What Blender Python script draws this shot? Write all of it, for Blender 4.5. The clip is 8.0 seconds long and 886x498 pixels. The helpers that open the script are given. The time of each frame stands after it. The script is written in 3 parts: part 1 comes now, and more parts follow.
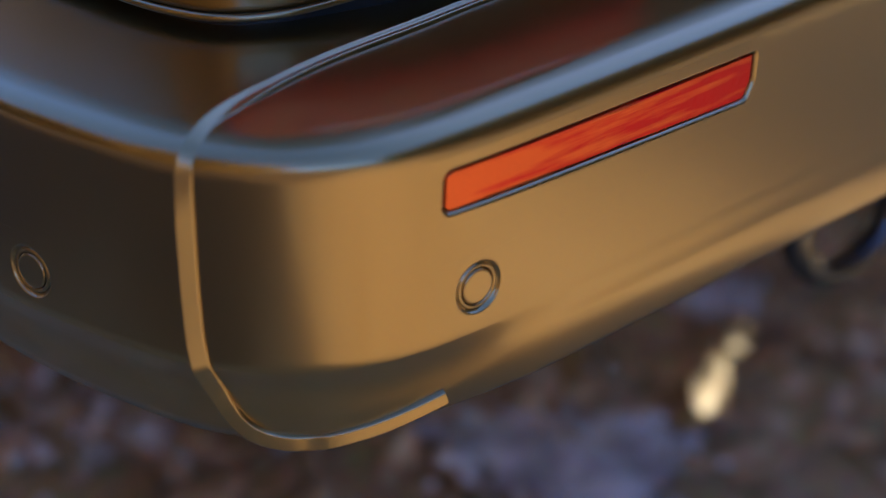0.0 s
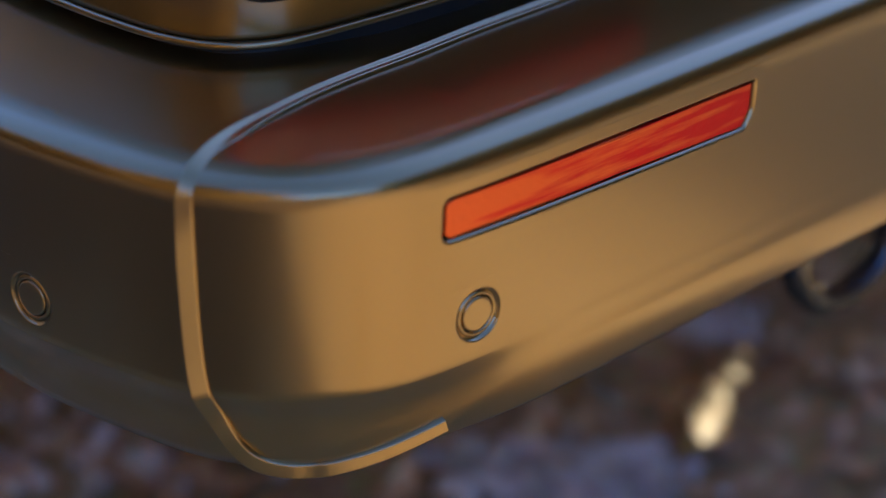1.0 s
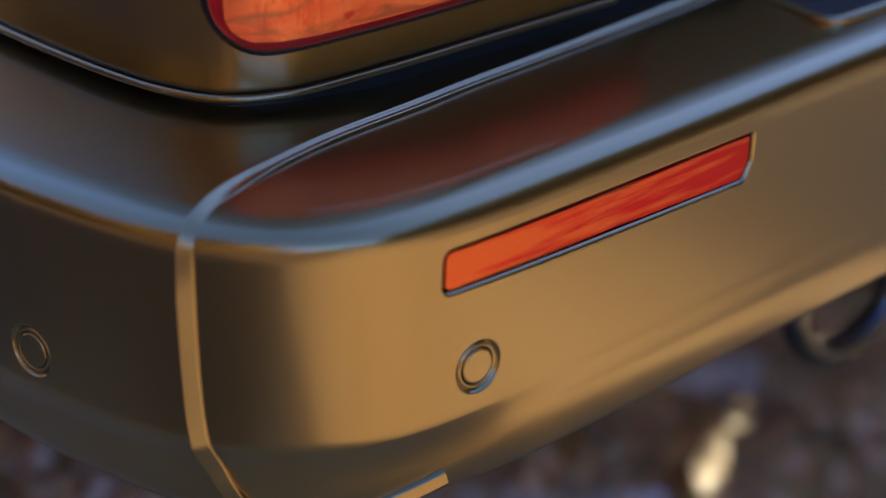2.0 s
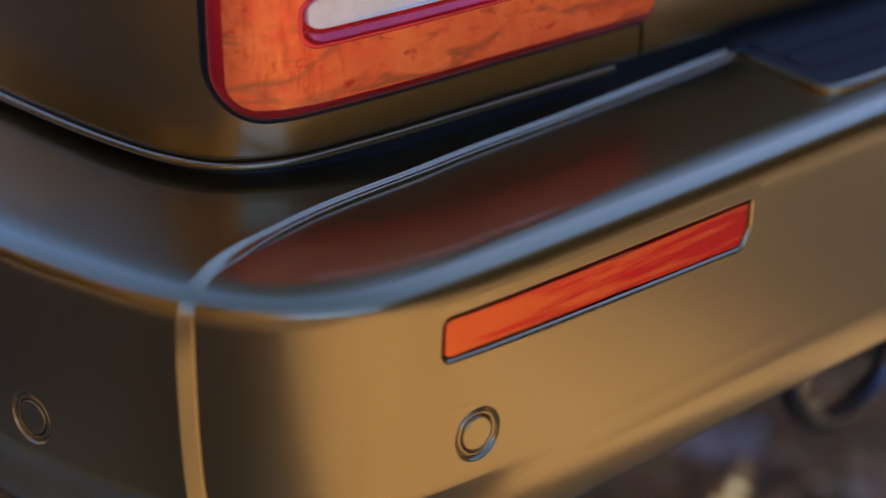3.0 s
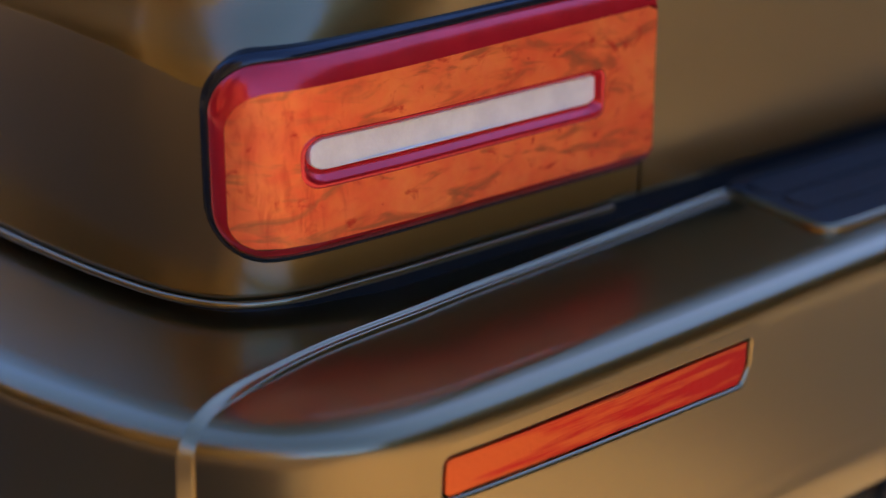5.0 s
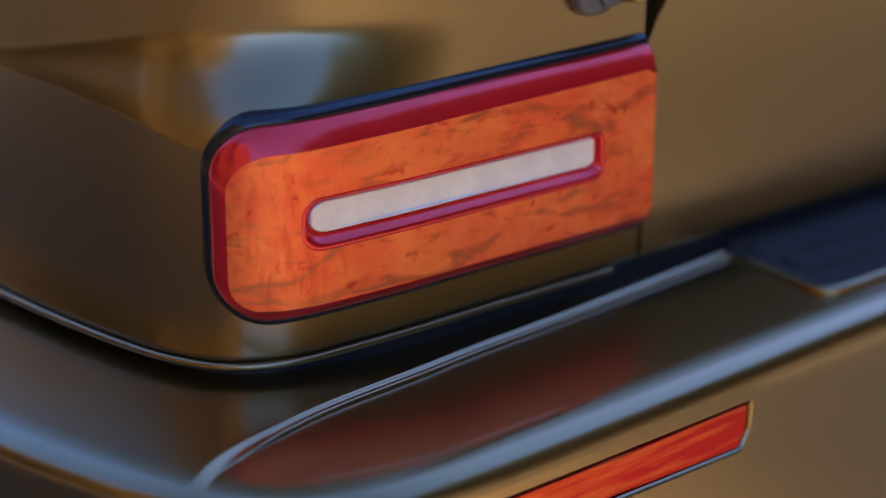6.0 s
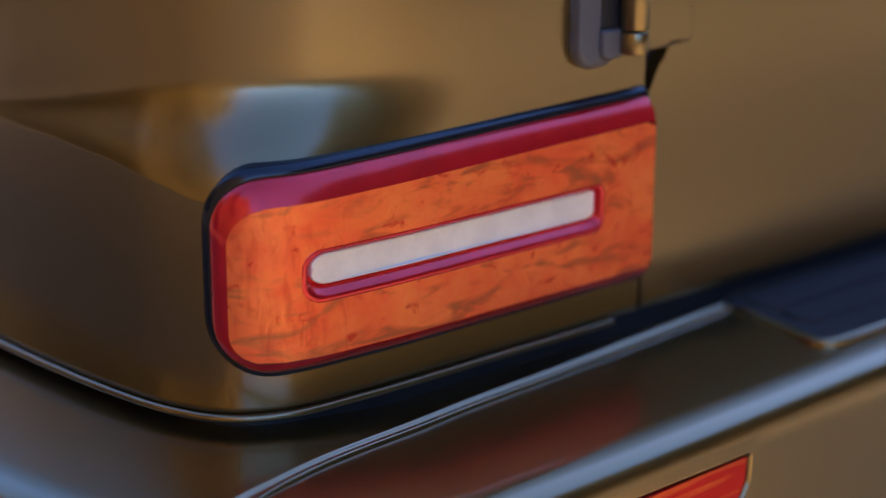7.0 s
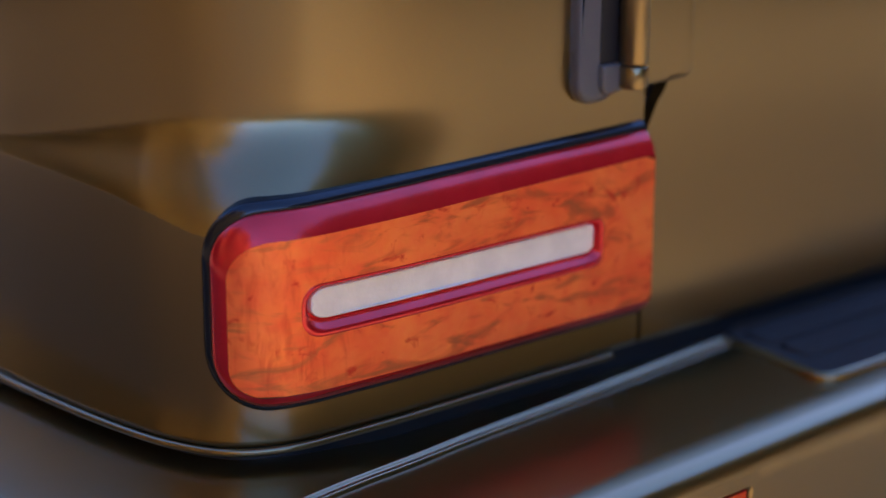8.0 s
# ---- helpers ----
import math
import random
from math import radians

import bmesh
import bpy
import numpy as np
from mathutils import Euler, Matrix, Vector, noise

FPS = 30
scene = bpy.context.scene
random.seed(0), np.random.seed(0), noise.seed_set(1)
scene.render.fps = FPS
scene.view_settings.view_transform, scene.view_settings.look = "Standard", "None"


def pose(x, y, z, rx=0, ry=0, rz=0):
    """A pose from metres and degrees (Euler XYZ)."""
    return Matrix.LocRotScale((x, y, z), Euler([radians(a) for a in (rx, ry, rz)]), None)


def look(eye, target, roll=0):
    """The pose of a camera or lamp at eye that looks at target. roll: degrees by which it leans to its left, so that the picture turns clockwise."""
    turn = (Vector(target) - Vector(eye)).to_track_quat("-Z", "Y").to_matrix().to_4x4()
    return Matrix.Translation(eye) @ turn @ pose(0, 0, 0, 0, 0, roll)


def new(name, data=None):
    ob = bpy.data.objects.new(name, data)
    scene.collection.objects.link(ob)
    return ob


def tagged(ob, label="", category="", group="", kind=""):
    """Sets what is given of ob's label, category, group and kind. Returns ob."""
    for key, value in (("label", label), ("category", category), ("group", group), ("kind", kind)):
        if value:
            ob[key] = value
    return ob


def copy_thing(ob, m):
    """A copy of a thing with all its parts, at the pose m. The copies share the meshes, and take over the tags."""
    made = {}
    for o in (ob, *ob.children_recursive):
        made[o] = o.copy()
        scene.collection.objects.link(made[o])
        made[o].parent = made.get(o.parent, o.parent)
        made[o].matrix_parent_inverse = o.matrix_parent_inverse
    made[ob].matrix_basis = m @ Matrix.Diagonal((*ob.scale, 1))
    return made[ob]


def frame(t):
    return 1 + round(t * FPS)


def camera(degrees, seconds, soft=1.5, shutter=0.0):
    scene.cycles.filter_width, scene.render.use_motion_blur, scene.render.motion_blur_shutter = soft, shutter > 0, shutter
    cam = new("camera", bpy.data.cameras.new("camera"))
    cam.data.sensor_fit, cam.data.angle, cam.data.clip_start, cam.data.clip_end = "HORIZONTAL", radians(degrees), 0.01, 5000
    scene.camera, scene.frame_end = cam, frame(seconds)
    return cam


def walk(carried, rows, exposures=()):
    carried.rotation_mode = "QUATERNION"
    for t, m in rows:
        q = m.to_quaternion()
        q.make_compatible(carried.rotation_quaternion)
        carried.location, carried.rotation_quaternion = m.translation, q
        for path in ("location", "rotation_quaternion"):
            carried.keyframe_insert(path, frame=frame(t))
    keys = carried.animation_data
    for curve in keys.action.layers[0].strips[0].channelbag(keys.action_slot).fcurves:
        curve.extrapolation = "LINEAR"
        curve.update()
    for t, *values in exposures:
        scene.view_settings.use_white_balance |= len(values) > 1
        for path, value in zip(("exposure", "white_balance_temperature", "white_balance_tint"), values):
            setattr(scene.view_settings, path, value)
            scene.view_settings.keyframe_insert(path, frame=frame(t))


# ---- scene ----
# ---- camera ----
cam = camera(24.7135, 8.0, soft=1.3)
cam.data.dof.use_dof = True
cam.data.dof.focus_distance = 1.2
cam.data.dof.aperture_fstop = 2.5
# seconds, x, y, z, yaw, pitch, roll: a tilt on a tripod, which lifts the lens a little
ROWS = [
    (0.0, -0.5704, -0.9017, 1.1531, -39.673, -28.609, -0.141),
    (0.5, -0.5707, -0.9020, 1.1536, -39.680, -28.319, -0.140),
    (1.0, -0.5711, -0.9025, 1.1543, -39.683, -27.853, -0.115),
    (2.5, -0.5734, -0.9048, 1.1583, -39.709, -25.553, -0.130),
    (3.0, -0.5743, -0.9058, 1.1599, -39.723, -24.616, -0.095),
    (3.5, -0.5752, -0.9067, 1.1614, -39.729, -23.724, -0.050),
    (4.0, -0.5762, -0.9077, 1.1631, -39.733, -22.735, 0.011),
    (4.5, -0.5771, -0.9087, 1.1647, -39.723, -21.823, 0.013),
    (5.0, -0.5781, -0.9097, 1.1663, -39.730, -20.874, 0.042),
    (6.5, -0.5805, -0.9121, 1.1704, -39.734, -18.465, 0.136),
    (7.0, -0.5811, -0.9128, 1.1715, -39.733, -17.800, 0.188),
    (7.5, -0.5816, -0.9134, 1.1724, -39.737, -17.278, 0.178),
    (8.0, -0.5820, -0.9138, 1.1731, -39.739, -16.889, 0.191),
]
walk(cam, [(t, pose(x, y, z, 90 + pitch, 0, yaw) @ pose(0, 0, 0, 0, 0, roll)) for t, x, y, z, yaw, pitch, roll in ROWS],
     exposures=[(0.0, 1.9, 6000, 27), (8.0, 1.9, 6000, 27)])

# ---- light ----
SUN_ELEVATION, SUN_AZIMUTH = radians(30), radians(65.5)   # azimuth clockwise from +y
world = bpy.data.worlds.new("sky")
scene.world = world
world.use_nodes = True
wn = world.node_tree
wn.nodes.clear()
sky = wn.nodes.new("ShaderNodeTexSky")
sky.sky_type, sky.sun_disc = "NISHITA", False
sky.ozone_density, sky.dust_density = 9.0, 0.3
sky.sun_elevation, sky.sun_rotation = SUN_ELEVATION, SUN_AZIMUTH
wbg = wn.nodes.new("ShaderNodeBackground")
wbg.inputs["Strength"].default_value = 0.15
wout = wn.nodes.new("ShaderNodeOutputWorld")
wn.links.new(sky.outputs[0], wbg.inputs["Color"])
wn.links.new(wbg.outputs[0], wout.inputs["Surface"])
sun = new("sun", bpy.data.lights.new("sun", "SUN"))
sun.data.energy, sun.data.angle, sun.data.color = 4.1, radians(0.6), (1.0, 0.92, 0.55)
sun_from = Vector((math.sin(SUN_AZIMUTH) * math.cos(SUN_ELEVATION), math.cos(SUN_AZIMUTH) * math.cos(SUN_ELEVATION), math.sin(SUN_ELEVATION)))
sun.matrix_world = look(sun_from * 50, (0, 0, 0))

# ---- materials ----


def material(name, colour, rough=0.5, metal=0.0, grain=0.0, scale=200.0, bump=0.0, second=None, patch=6.0, coat=0.0, spread=0.06, detail=6.0):
    """A surface with variation at two scales: patches between two colours and fine grain, with bump and uneven gloss."""
    mat = bpy.data.materials.new(name)
    mat.use_nodes = True
    nt = mat.node_tree
    b = nt.nodes["Principled BSDF"]
    b.inputs["Metallic"].default_value = metal
    b.inputs["Coat Weight"].default_value = coat
    b.inputs["Coat Roughness"].default_value = 0.08
    co = nt.nodes.new("ShaderNodeTexCoord")
    big = nt.nodes.new("ShaderNodeTexNoise")
    big.inputs["Scale"].default_value, big.inputs["Detail"].default_value = patch, detail
    fine = nt.nodes.new("ShaderNodeTexNoise")
    fine.inputs["Scale"].default_value, fine.inputs["Detail"].default_value = scale, 3
    nt.links.new(co.outputs["Object"], big.inputs["Vector"])
    nt.links.new(co.outputs["Object"], fine.inputs["Vector"])
    ramp = nt.nodes.new("ShaderNodeValToRGB")
    ramp.color_ramp.elements[0].position, ramp.color_ramp.elements[1].position = 0.38, 0.62
    ramp.color_ramp.elements[0].color = (*colour, 1)
    ramp.color_ramp.elements[1].color = (*(second or [c * 0.88 for c in colour]), 1)
    nt.links.new(big.outputs["Fac"], ramp.inputs["Fac"])
    mix = nt.nodes.new("ShaderNodeMix")
    mix.data_type, mix.blend_type = "RGBA", "OVERLAY"
    mix.inputs["Factor"].default_value = grain
    nt.links.new(ramp.outputs["Color"], mix.inputs["A"])
    nt.links.new(fine.outputs["Color"], mix.inputs["B"])
    nt.links.new(mix.outputs["Result"], b.inputs["Base Color"])
    span = nt.nodes.new("ShaderNodeMapRange")
    span.inputs["To Min"].default_value, span.inputs["To Max"].default_value = max(0.02, rough - spread), min(1, rough + spread)
    nt.links.new(big.outputs["Fac"], span.inputs["Value"])
    nt.links.new(span.outputs["Result"], b.inputs["Roughness"])
    if bump:
        bm = nt.nodes.new("ShaderNodeBump")
        bm.inputs["Strength"].default_value, bm.inputs["Distance"].default_value = bump, 0.001
        nt.links.new(fine.outputs["Fac"], bm.inputs["Height"])
        nt.links.new(bm.outputs["Normal"], b.inputs["Normal"])
    return mat


PAINT = material("gold_satin_paint", (0.275, 0.170, 0.046), 0.31, 0.95, 0.06, 900, 0.02, (0.265, 0.164, 0.044), 2.0, coat=1.0, spread=0.01)
PAINT.node_tree.nodes["Principled BSDF"].inputs["Coat Roughness"].default_value = 0.16
PAINT.node_tree.nodes["Principled BSDF"].inputs["Coat IOR"].default_value = 1.7
RUBBER = material("black_rubber", (0.012, 0.012, 0.013), 0.5, 0, 0.3, 600, 0.1)
PLASTIC = material("dark_plastic", (0.035, 0.033, 0.034), 0.42, 0, 0.2, 800, 0.15)
PAD = material("grey_rubber_pad", (0.13, 0.115, 0.105), 0.4, 0, 0.2, 500, 0.15)
TREAD = material("ribbed_step_rubber", (0.062, 0.053, 0.046), 0.85, 0, 0.5, 1500, 0.5)
TREAD.node_tree.nodes["Principled BSDF"].inputs["Specular IOR Level"].default_value = 0.12
GLOSS = material("gloss_black_gasket", (0.012, 0.012, 0.014), 0.16, 0, 0.1, 400, 0, None, 20, spread=0.03)
RED = material("red_lens", (0.92, 0.018, 0.022), 0.2, 0.5, 0.1, 300, 0, (0.78, 0.014, 0.016), 30, coat=0.7)
ORANGE = material("orange_red_optic", (1.0, 0.25, 0.065), 0.44, 0.92, 0.2, 130, 0.25, (0.95, 0.16, 0.045), 30, coat=0.25)
REFLEX = material("reflex_red", (1.0, 0.17, 0.025), 0.42, 0.75, 0.5, 240, 0.3, (0.85, 0.03, 0.012), 16, coat=0.1)
nt = REFLEX.node_tree
co = nt.nodes.new("ShaderNodeTexCoord")
mp = nt.nodes.new("ShaderNodeMapping")
mp.inputs["Scale"].default_value, mp.inputs["Rotation"].default_value = (16, 16, 190), (0, radians(-6), 0)
streak = nt.nodes.new("ShaderNodeTexNoise")
streak.inputs["Scale"].default_value, streak.inputs["Detail"].default_value = 1.0, 4
sep = nt.nodes.new("ShaderNodeSeparateXYZ")
nt.links.new(co.outputs["Object"], sep.inputs[0])
nt.links.new(co.outputs["Object"], mp.inputs["Vector"])
nt.links.new(mp.outputs[0], streak.inputs["Vector"])
# orange to red along x paints how the reflector returns light by angle
along = nt.nodes.new("ShaderNodeMapRange")
along.inputs["From Min"].default_value, along.inputs["From Max"].default_value = 0.06, 0.31
nt.links.new(sep.outputs["X"], along.inputs["Value"])
mixf = nt.nodes.new("ShaderNodeMath")
mixf.operation = "MULTIPLY_ADD"
mixf.inputs[1].default_value = 3.4
nt.links.new(streak.outputs["Fac"], mixf.inputs[0])
less = nt.nodes.new("ShaderNodeMath")
less.operation = "SUBTRACT"
less.inputs[1].default_value = 1.72
nt.links.new(along.outputs[0], less.inputs[0])
nt.links.new(less.outputs[0], mixf.inputs[2])
angle_tint = nt.nodes.new("ShaderNodeValToRGB")
angle_tint.color_ramp.elements[0].position, angle_tint.color_ramp.elements[0].color = 0.15, (0.78, 0.125, 0.017, 1)
angle_tint.color_ramp.elements[1].position, angle_tint.color_ramp.elements[1].color = 0.85, (0.62, 0.010, 0.006, 1)
nt.links.new(mixf.outputs[0], angle_tint.inputs["Fac"])
nt.links.new(angle_tint.outputs["Color"], nt.nodes["Principled BSDF"].inputs["Base Color"])


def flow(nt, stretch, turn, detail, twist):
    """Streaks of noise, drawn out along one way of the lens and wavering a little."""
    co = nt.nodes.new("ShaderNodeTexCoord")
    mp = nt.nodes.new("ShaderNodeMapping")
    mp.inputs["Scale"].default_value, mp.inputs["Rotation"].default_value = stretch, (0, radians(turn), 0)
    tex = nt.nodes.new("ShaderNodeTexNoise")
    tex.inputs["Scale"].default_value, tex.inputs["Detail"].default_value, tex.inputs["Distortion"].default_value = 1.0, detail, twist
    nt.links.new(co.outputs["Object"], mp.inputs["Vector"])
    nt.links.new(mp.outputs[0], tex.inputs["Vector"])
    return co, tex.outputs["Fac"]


def blend(nt, fac, lo, hi, below, colour):
    """Lays a colour over the one below where fac runs from lo to hi."""
    cut = nt.nodes.new("ShaderNodeMapRange")
    cut.interpolation_type = "SMOOTHSTEP"
    cut.inputs["From Min"].default_value, cut.inputs["From Max"].default_value = lo, hi
    nt.links.new(fac, cut.inputs["Value"])
    mix = nt.nodes.new("ShaderNodeMix")
    mix.data_type = "RGBA"
    mix.inputs["B"].default_value = (*colour, 1)
    nt.links.new(cut.outputs[0], mix.inputs["Factor"])
    nt.links.new(below, mix.inputs["A"])
    return mix


nt = ORANGE.node_tree
base = nt.nodes["Principled BSDF"].inputs["Base Color"]
# streaks and flecks paint the surroundings mirrored inside the lamp
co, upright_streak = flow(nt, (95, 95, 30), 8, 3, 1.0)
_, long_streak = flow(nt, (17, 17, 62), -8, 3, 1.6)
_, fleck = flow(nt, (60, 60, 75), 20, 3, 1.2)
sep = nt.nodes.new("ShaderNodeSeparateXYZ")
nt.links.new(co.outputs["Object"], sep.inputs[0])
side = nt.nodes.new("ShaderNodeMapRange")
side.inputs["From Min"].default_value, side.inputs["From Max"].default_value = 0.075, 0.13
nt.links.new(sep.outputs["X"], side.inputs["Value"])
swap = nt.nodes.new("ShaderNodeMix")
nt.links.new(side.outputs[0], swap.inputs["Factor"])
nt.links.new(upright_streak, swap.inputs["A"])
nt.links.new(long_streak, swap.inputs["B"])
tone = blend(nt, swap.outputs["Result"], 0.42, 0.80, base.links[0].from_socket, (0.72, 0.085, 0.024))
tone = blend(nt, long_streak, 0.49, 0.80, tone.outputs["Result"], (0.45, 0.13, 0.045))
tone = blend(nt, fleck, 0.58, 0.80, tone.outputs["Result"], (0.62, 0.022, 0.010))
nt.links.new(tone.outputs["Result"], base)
WHITE = material("frosted_white", (0.97, 0.91, 0.78), 0.45, 0.45, 0.12, 420, 0.15, (0.89, 0.83, 0.71), 60, coat=0.0)
STEEL = material("dark_steel", (0.10, 0.10, 0.105), 0.24, 0.9, 0.2, 300, 0.1)
TYRE = material("tyre_rubber", (0.02, 0.02, 0.02), 0.8, 0, 0.3, 200, 0.3)
EARTH = material("leaf_strewn_earth", (0.52, 0.37, 0.17), 0.9, 0, 0.7, 60, 1.0, (0.38, 0.26, 0.12), 5)
# pale track on one side; the other darkened to paint deeper shade, ragged border
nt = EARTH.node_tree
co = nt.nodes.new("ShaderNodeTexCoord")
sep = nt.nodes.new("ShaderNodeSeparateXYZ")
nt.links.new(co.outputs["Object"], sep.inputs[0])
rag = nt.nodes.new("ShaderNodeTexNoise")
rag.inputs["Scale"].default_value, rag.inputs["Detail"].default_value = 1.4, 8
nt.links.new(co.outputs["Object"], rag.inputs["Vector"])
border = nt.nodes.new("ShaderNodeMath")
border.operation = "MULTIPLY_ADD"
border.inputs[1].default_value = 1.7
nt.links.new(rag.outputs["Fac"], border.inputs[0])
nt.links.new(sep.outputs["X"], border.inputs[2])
shade_mask = nt.nodes.new("ShaderNodeMapRange")
shade_mask.inputs["From Min"].default_value, shade_mask.inputs["From Max"].default_value = 0.18, -0.20
nt.links.new(border.outputs[0], shade_mask.inputs["Value"])
shade_mix = nt.nodes.new("ShaderNodeMix")
shade_mix.data_type, shade_mix.blend_type = "RGBA", "MULTIPLY"
shade_mix.inputs["B"].default_value = (0.26, 0.25, 0.33, 1)
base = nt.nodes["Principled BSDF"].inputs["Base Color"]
nt.links.new(shade_mask.outputs[0], shade_mix.inputs["Factor"])
nt.links.new(base.links[0].from_socket, shade_mix.inputs["A"])
nt.links.new(shade_mix.outputs["Result"], base)
STONE = material("grey_stone", (0.80, 0.74, 0.70), 0.7, 0, 0.5, 80, 0.5, (0.40, 0.35, 0.31), 18)
LEAF_BROWN = material("dead_leaf_brown", (0.70, 0.47, 0.26), 0.7, 0, 0.5, 90, 0.4, (0.38, 0.24, 0.13), 9)
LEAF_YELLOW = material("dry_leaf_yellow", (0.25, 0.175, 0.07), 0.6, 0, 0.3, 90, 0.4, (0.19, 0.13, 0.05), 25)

# unseen underside kept pale to bounce light onto the ground below
BOUNCE = material("pale_bounce_underbody", (0.60, 0.54, 0.46), 0.85, 0, 0.4, 60, 0.4, (0.5, 0.44, 0.37), 6)

# ---- mesh helpers ----


def part(name, bm, mat, parent=None, label="", smooth=True):
    me = bpy.data.meshes.new(name)
    bmesh.ops.recalc_face_normals(bm, faces=bm.faces)
    for f in bm.faces:
        f.smooth = smooth
    bm.to_mesh(me)
    bm.free()
    me.materials.append(mat)
    ob = new(name, me)
    if parent:
        ob.parent = parent
    if label:
        tagged(ob, label)
    return ob


def grid(bm, rows, closed=False):
    """Quads through rows of points; closed joins each row's end to its start."""
    vs = [[bm.verts.new(p) for p in r] for r in rows]
    n = len(rows[0])
    for a, b in zip(vs, vs[1:]):
        for i in range(n if closed else n - 1):
            j = (i + 1) % n
            bm.faces.new((a[i], a[j], b[j], b[i]))
    return vs


def smooth01(a, b, x):
    t = min(1.0, max(0.0, (x - a) / (b - a)))
    return t * t * (3 - 2 * t)


class Curve2:
    """A smooth line through plan points, by its length."""

    def __init__(self, pts, step=0.004, ease=0):
        p = [Vector(q) for q in pts]
        p = [2 * p[0] - p[1]] + p + [2 * p[-1] - p[-2]]
        out = []
        for a, b, c, d in zip(p, p[1:], p[2:], p[3:]):
            n = max(2, int((c - b).length / step))
            # centripetal spline
            ta = 0.0
            tb = ta + max(1e-6, (b - a).length ** 0.5)
            tc = tb + (c - b).length ** 0.5
            td = tc + max(1e-6, (d - c).length ** 0.5)
            for i in range(n):
                t = tb + (tc - tb) * i / n
                a1 = a * ((tb - t) / (tb - ta)) + b * ((t - ta) / (tb - ta))
                a2 = b * ((tc - t) / (tc - tb)) + c * ((t - tb) / (tc - tb))
                a3 = c * ((td - t) / (td - tc)) + d * ((t - tc) / (td - tc))
                b1 = a1 * ((tc - t) / (tc - ta)) + a2 * ((t - ta) / (tc - ta))
                b2 = a2 * ((td - t) / (td - tb)) + a3 * ((t - tb) / (td - tb))
                out.append(b1 * ((tc - t) / (tc - tb)) + b2 * ((t - tb) / (tc - tb)))
        out.append(p[-2])
        idx = [0]
        for b, c in zip(p[1:-2], p[2:-1]):
            idx.append(idx[-1] + max(2, int((c - b).length / step)))
        self.p = np.array([tuple(q) for q in out])
        for _ in range(ease):
            self.p[3:-3] = sum(self.p[3 + k:len(self.p) - 3 + k] for k in range(-3, 4)) / 7
        self.s = np.concatenate([[0], np.cumsum(np.linalg.norm(np.diff(self.p, axis=0), axis=1))])
        self.length = self.s[-1]
        self.knots = self.s[idx]

    def at(self, s):
        return np.array([np.interp(s, self.s, self.p[:, 0]), np.interp(s, self.s, self.p[:, 1])])

    def inward(self, s, e=0.006):
        d = self.at(min(self.length, s + e)) - self.at(max(0, s - e))
        d = d / np.linalg.norm(d)
        return np.array([-d[1], d[0]])

    def near_x(self, x, rear_from):
        """Length along the line at which it passes x, on the rear."""
        m = self.s >= rear_from
        return float(np.interp(x, self.p[m, 0], self.s[m]))

    def nearest(self, x, y):
        return float(self.s[np.argmin((self.p[:, 0] - x) ** 2 + (self.p[:, 1] - y) ** 2)])


MID = 0.88      # half the width of the car, from the body's left side
body_left = [(-0.02, 4.2), (-0.02, 1.2), (-0.018, 0.4), (-0.0120, 0.221), (-0.0069, 0.157), (0.0004, 0.1013), (0.0111, 0.0560),
             (0.0296, 0.0225), (0.0594, 0.0055), (0.118, 0.0), (0.24, 0.0), (0.60, 0.0)]
BODY = Curve2(body_left + [(2 * MID - x, y) for x, y in reversed(body_left)])
bumper_left = [(-0.125, 0.50), (-0.118, 0.20), (-0.104, 0.0562), (-0.0925, 0.0107), (-0.0807, -0.0298), (-0.0685, -0.0670), (-0.0500, -0.0945),
               (-0.0282, -0.115), (-0.0044, -0.1315), (0.0271, -0.1417), (0.0642, -0.1446), (0.1506, -0.1424), (0.30, -0.1358), (0.456, -0.1284), (0.70, -0.122)]
BUMPER = Curve2(bumper_left + [(2 * MID - x, y) for x, y in reversed(bumper_left)], ease=11)
B_CORNER = BUMPER.nearest(-0.0044, -0.1315)
L_CORNER = BODY.nearest(0.0296, 0.0225)


def samples(curve, marks, fine, coarse, lo, hi):
    """Lengths along a curve from lo to hi, close together near the seen corner."""
    out, s = [lo], lo
    while s < hi:
        s += fine if marks[0] < s < marks[1] else coarse
        out.append(min(s, hi))
    return out


car = new("car")
tagged(car, "gold satin-painted off-road car parked on leaf litter", "car")

# ---- rear bumper ----


ROUND_TOP = [(0.165, 0.6938), (0.10, 0.6932), (0.05, 0.6922), (0.026, 0.6911), (0.0205, 0.6905), (0.017, 0.6895), (0.0135, 0.6882), (0.009, 0.6860),
             (0.0055, 0.6834), (0.0028, 0.6804), (0.0008, 0.6764), (0, 0.670)]
CREASED_TOP = [(0.165, 0.7020), (0.10, 0.6992), (0.05, 0.6952), (0.026, 0.6923), (0.0205, 0.6914), (0.0155, 0.6901), (0.0110, 0.6886), (0.0072, 0.6869),
               (0.0038, 0.6846), (0.0012, 0.6812), (0, 0.6780), (0, 0.670)]


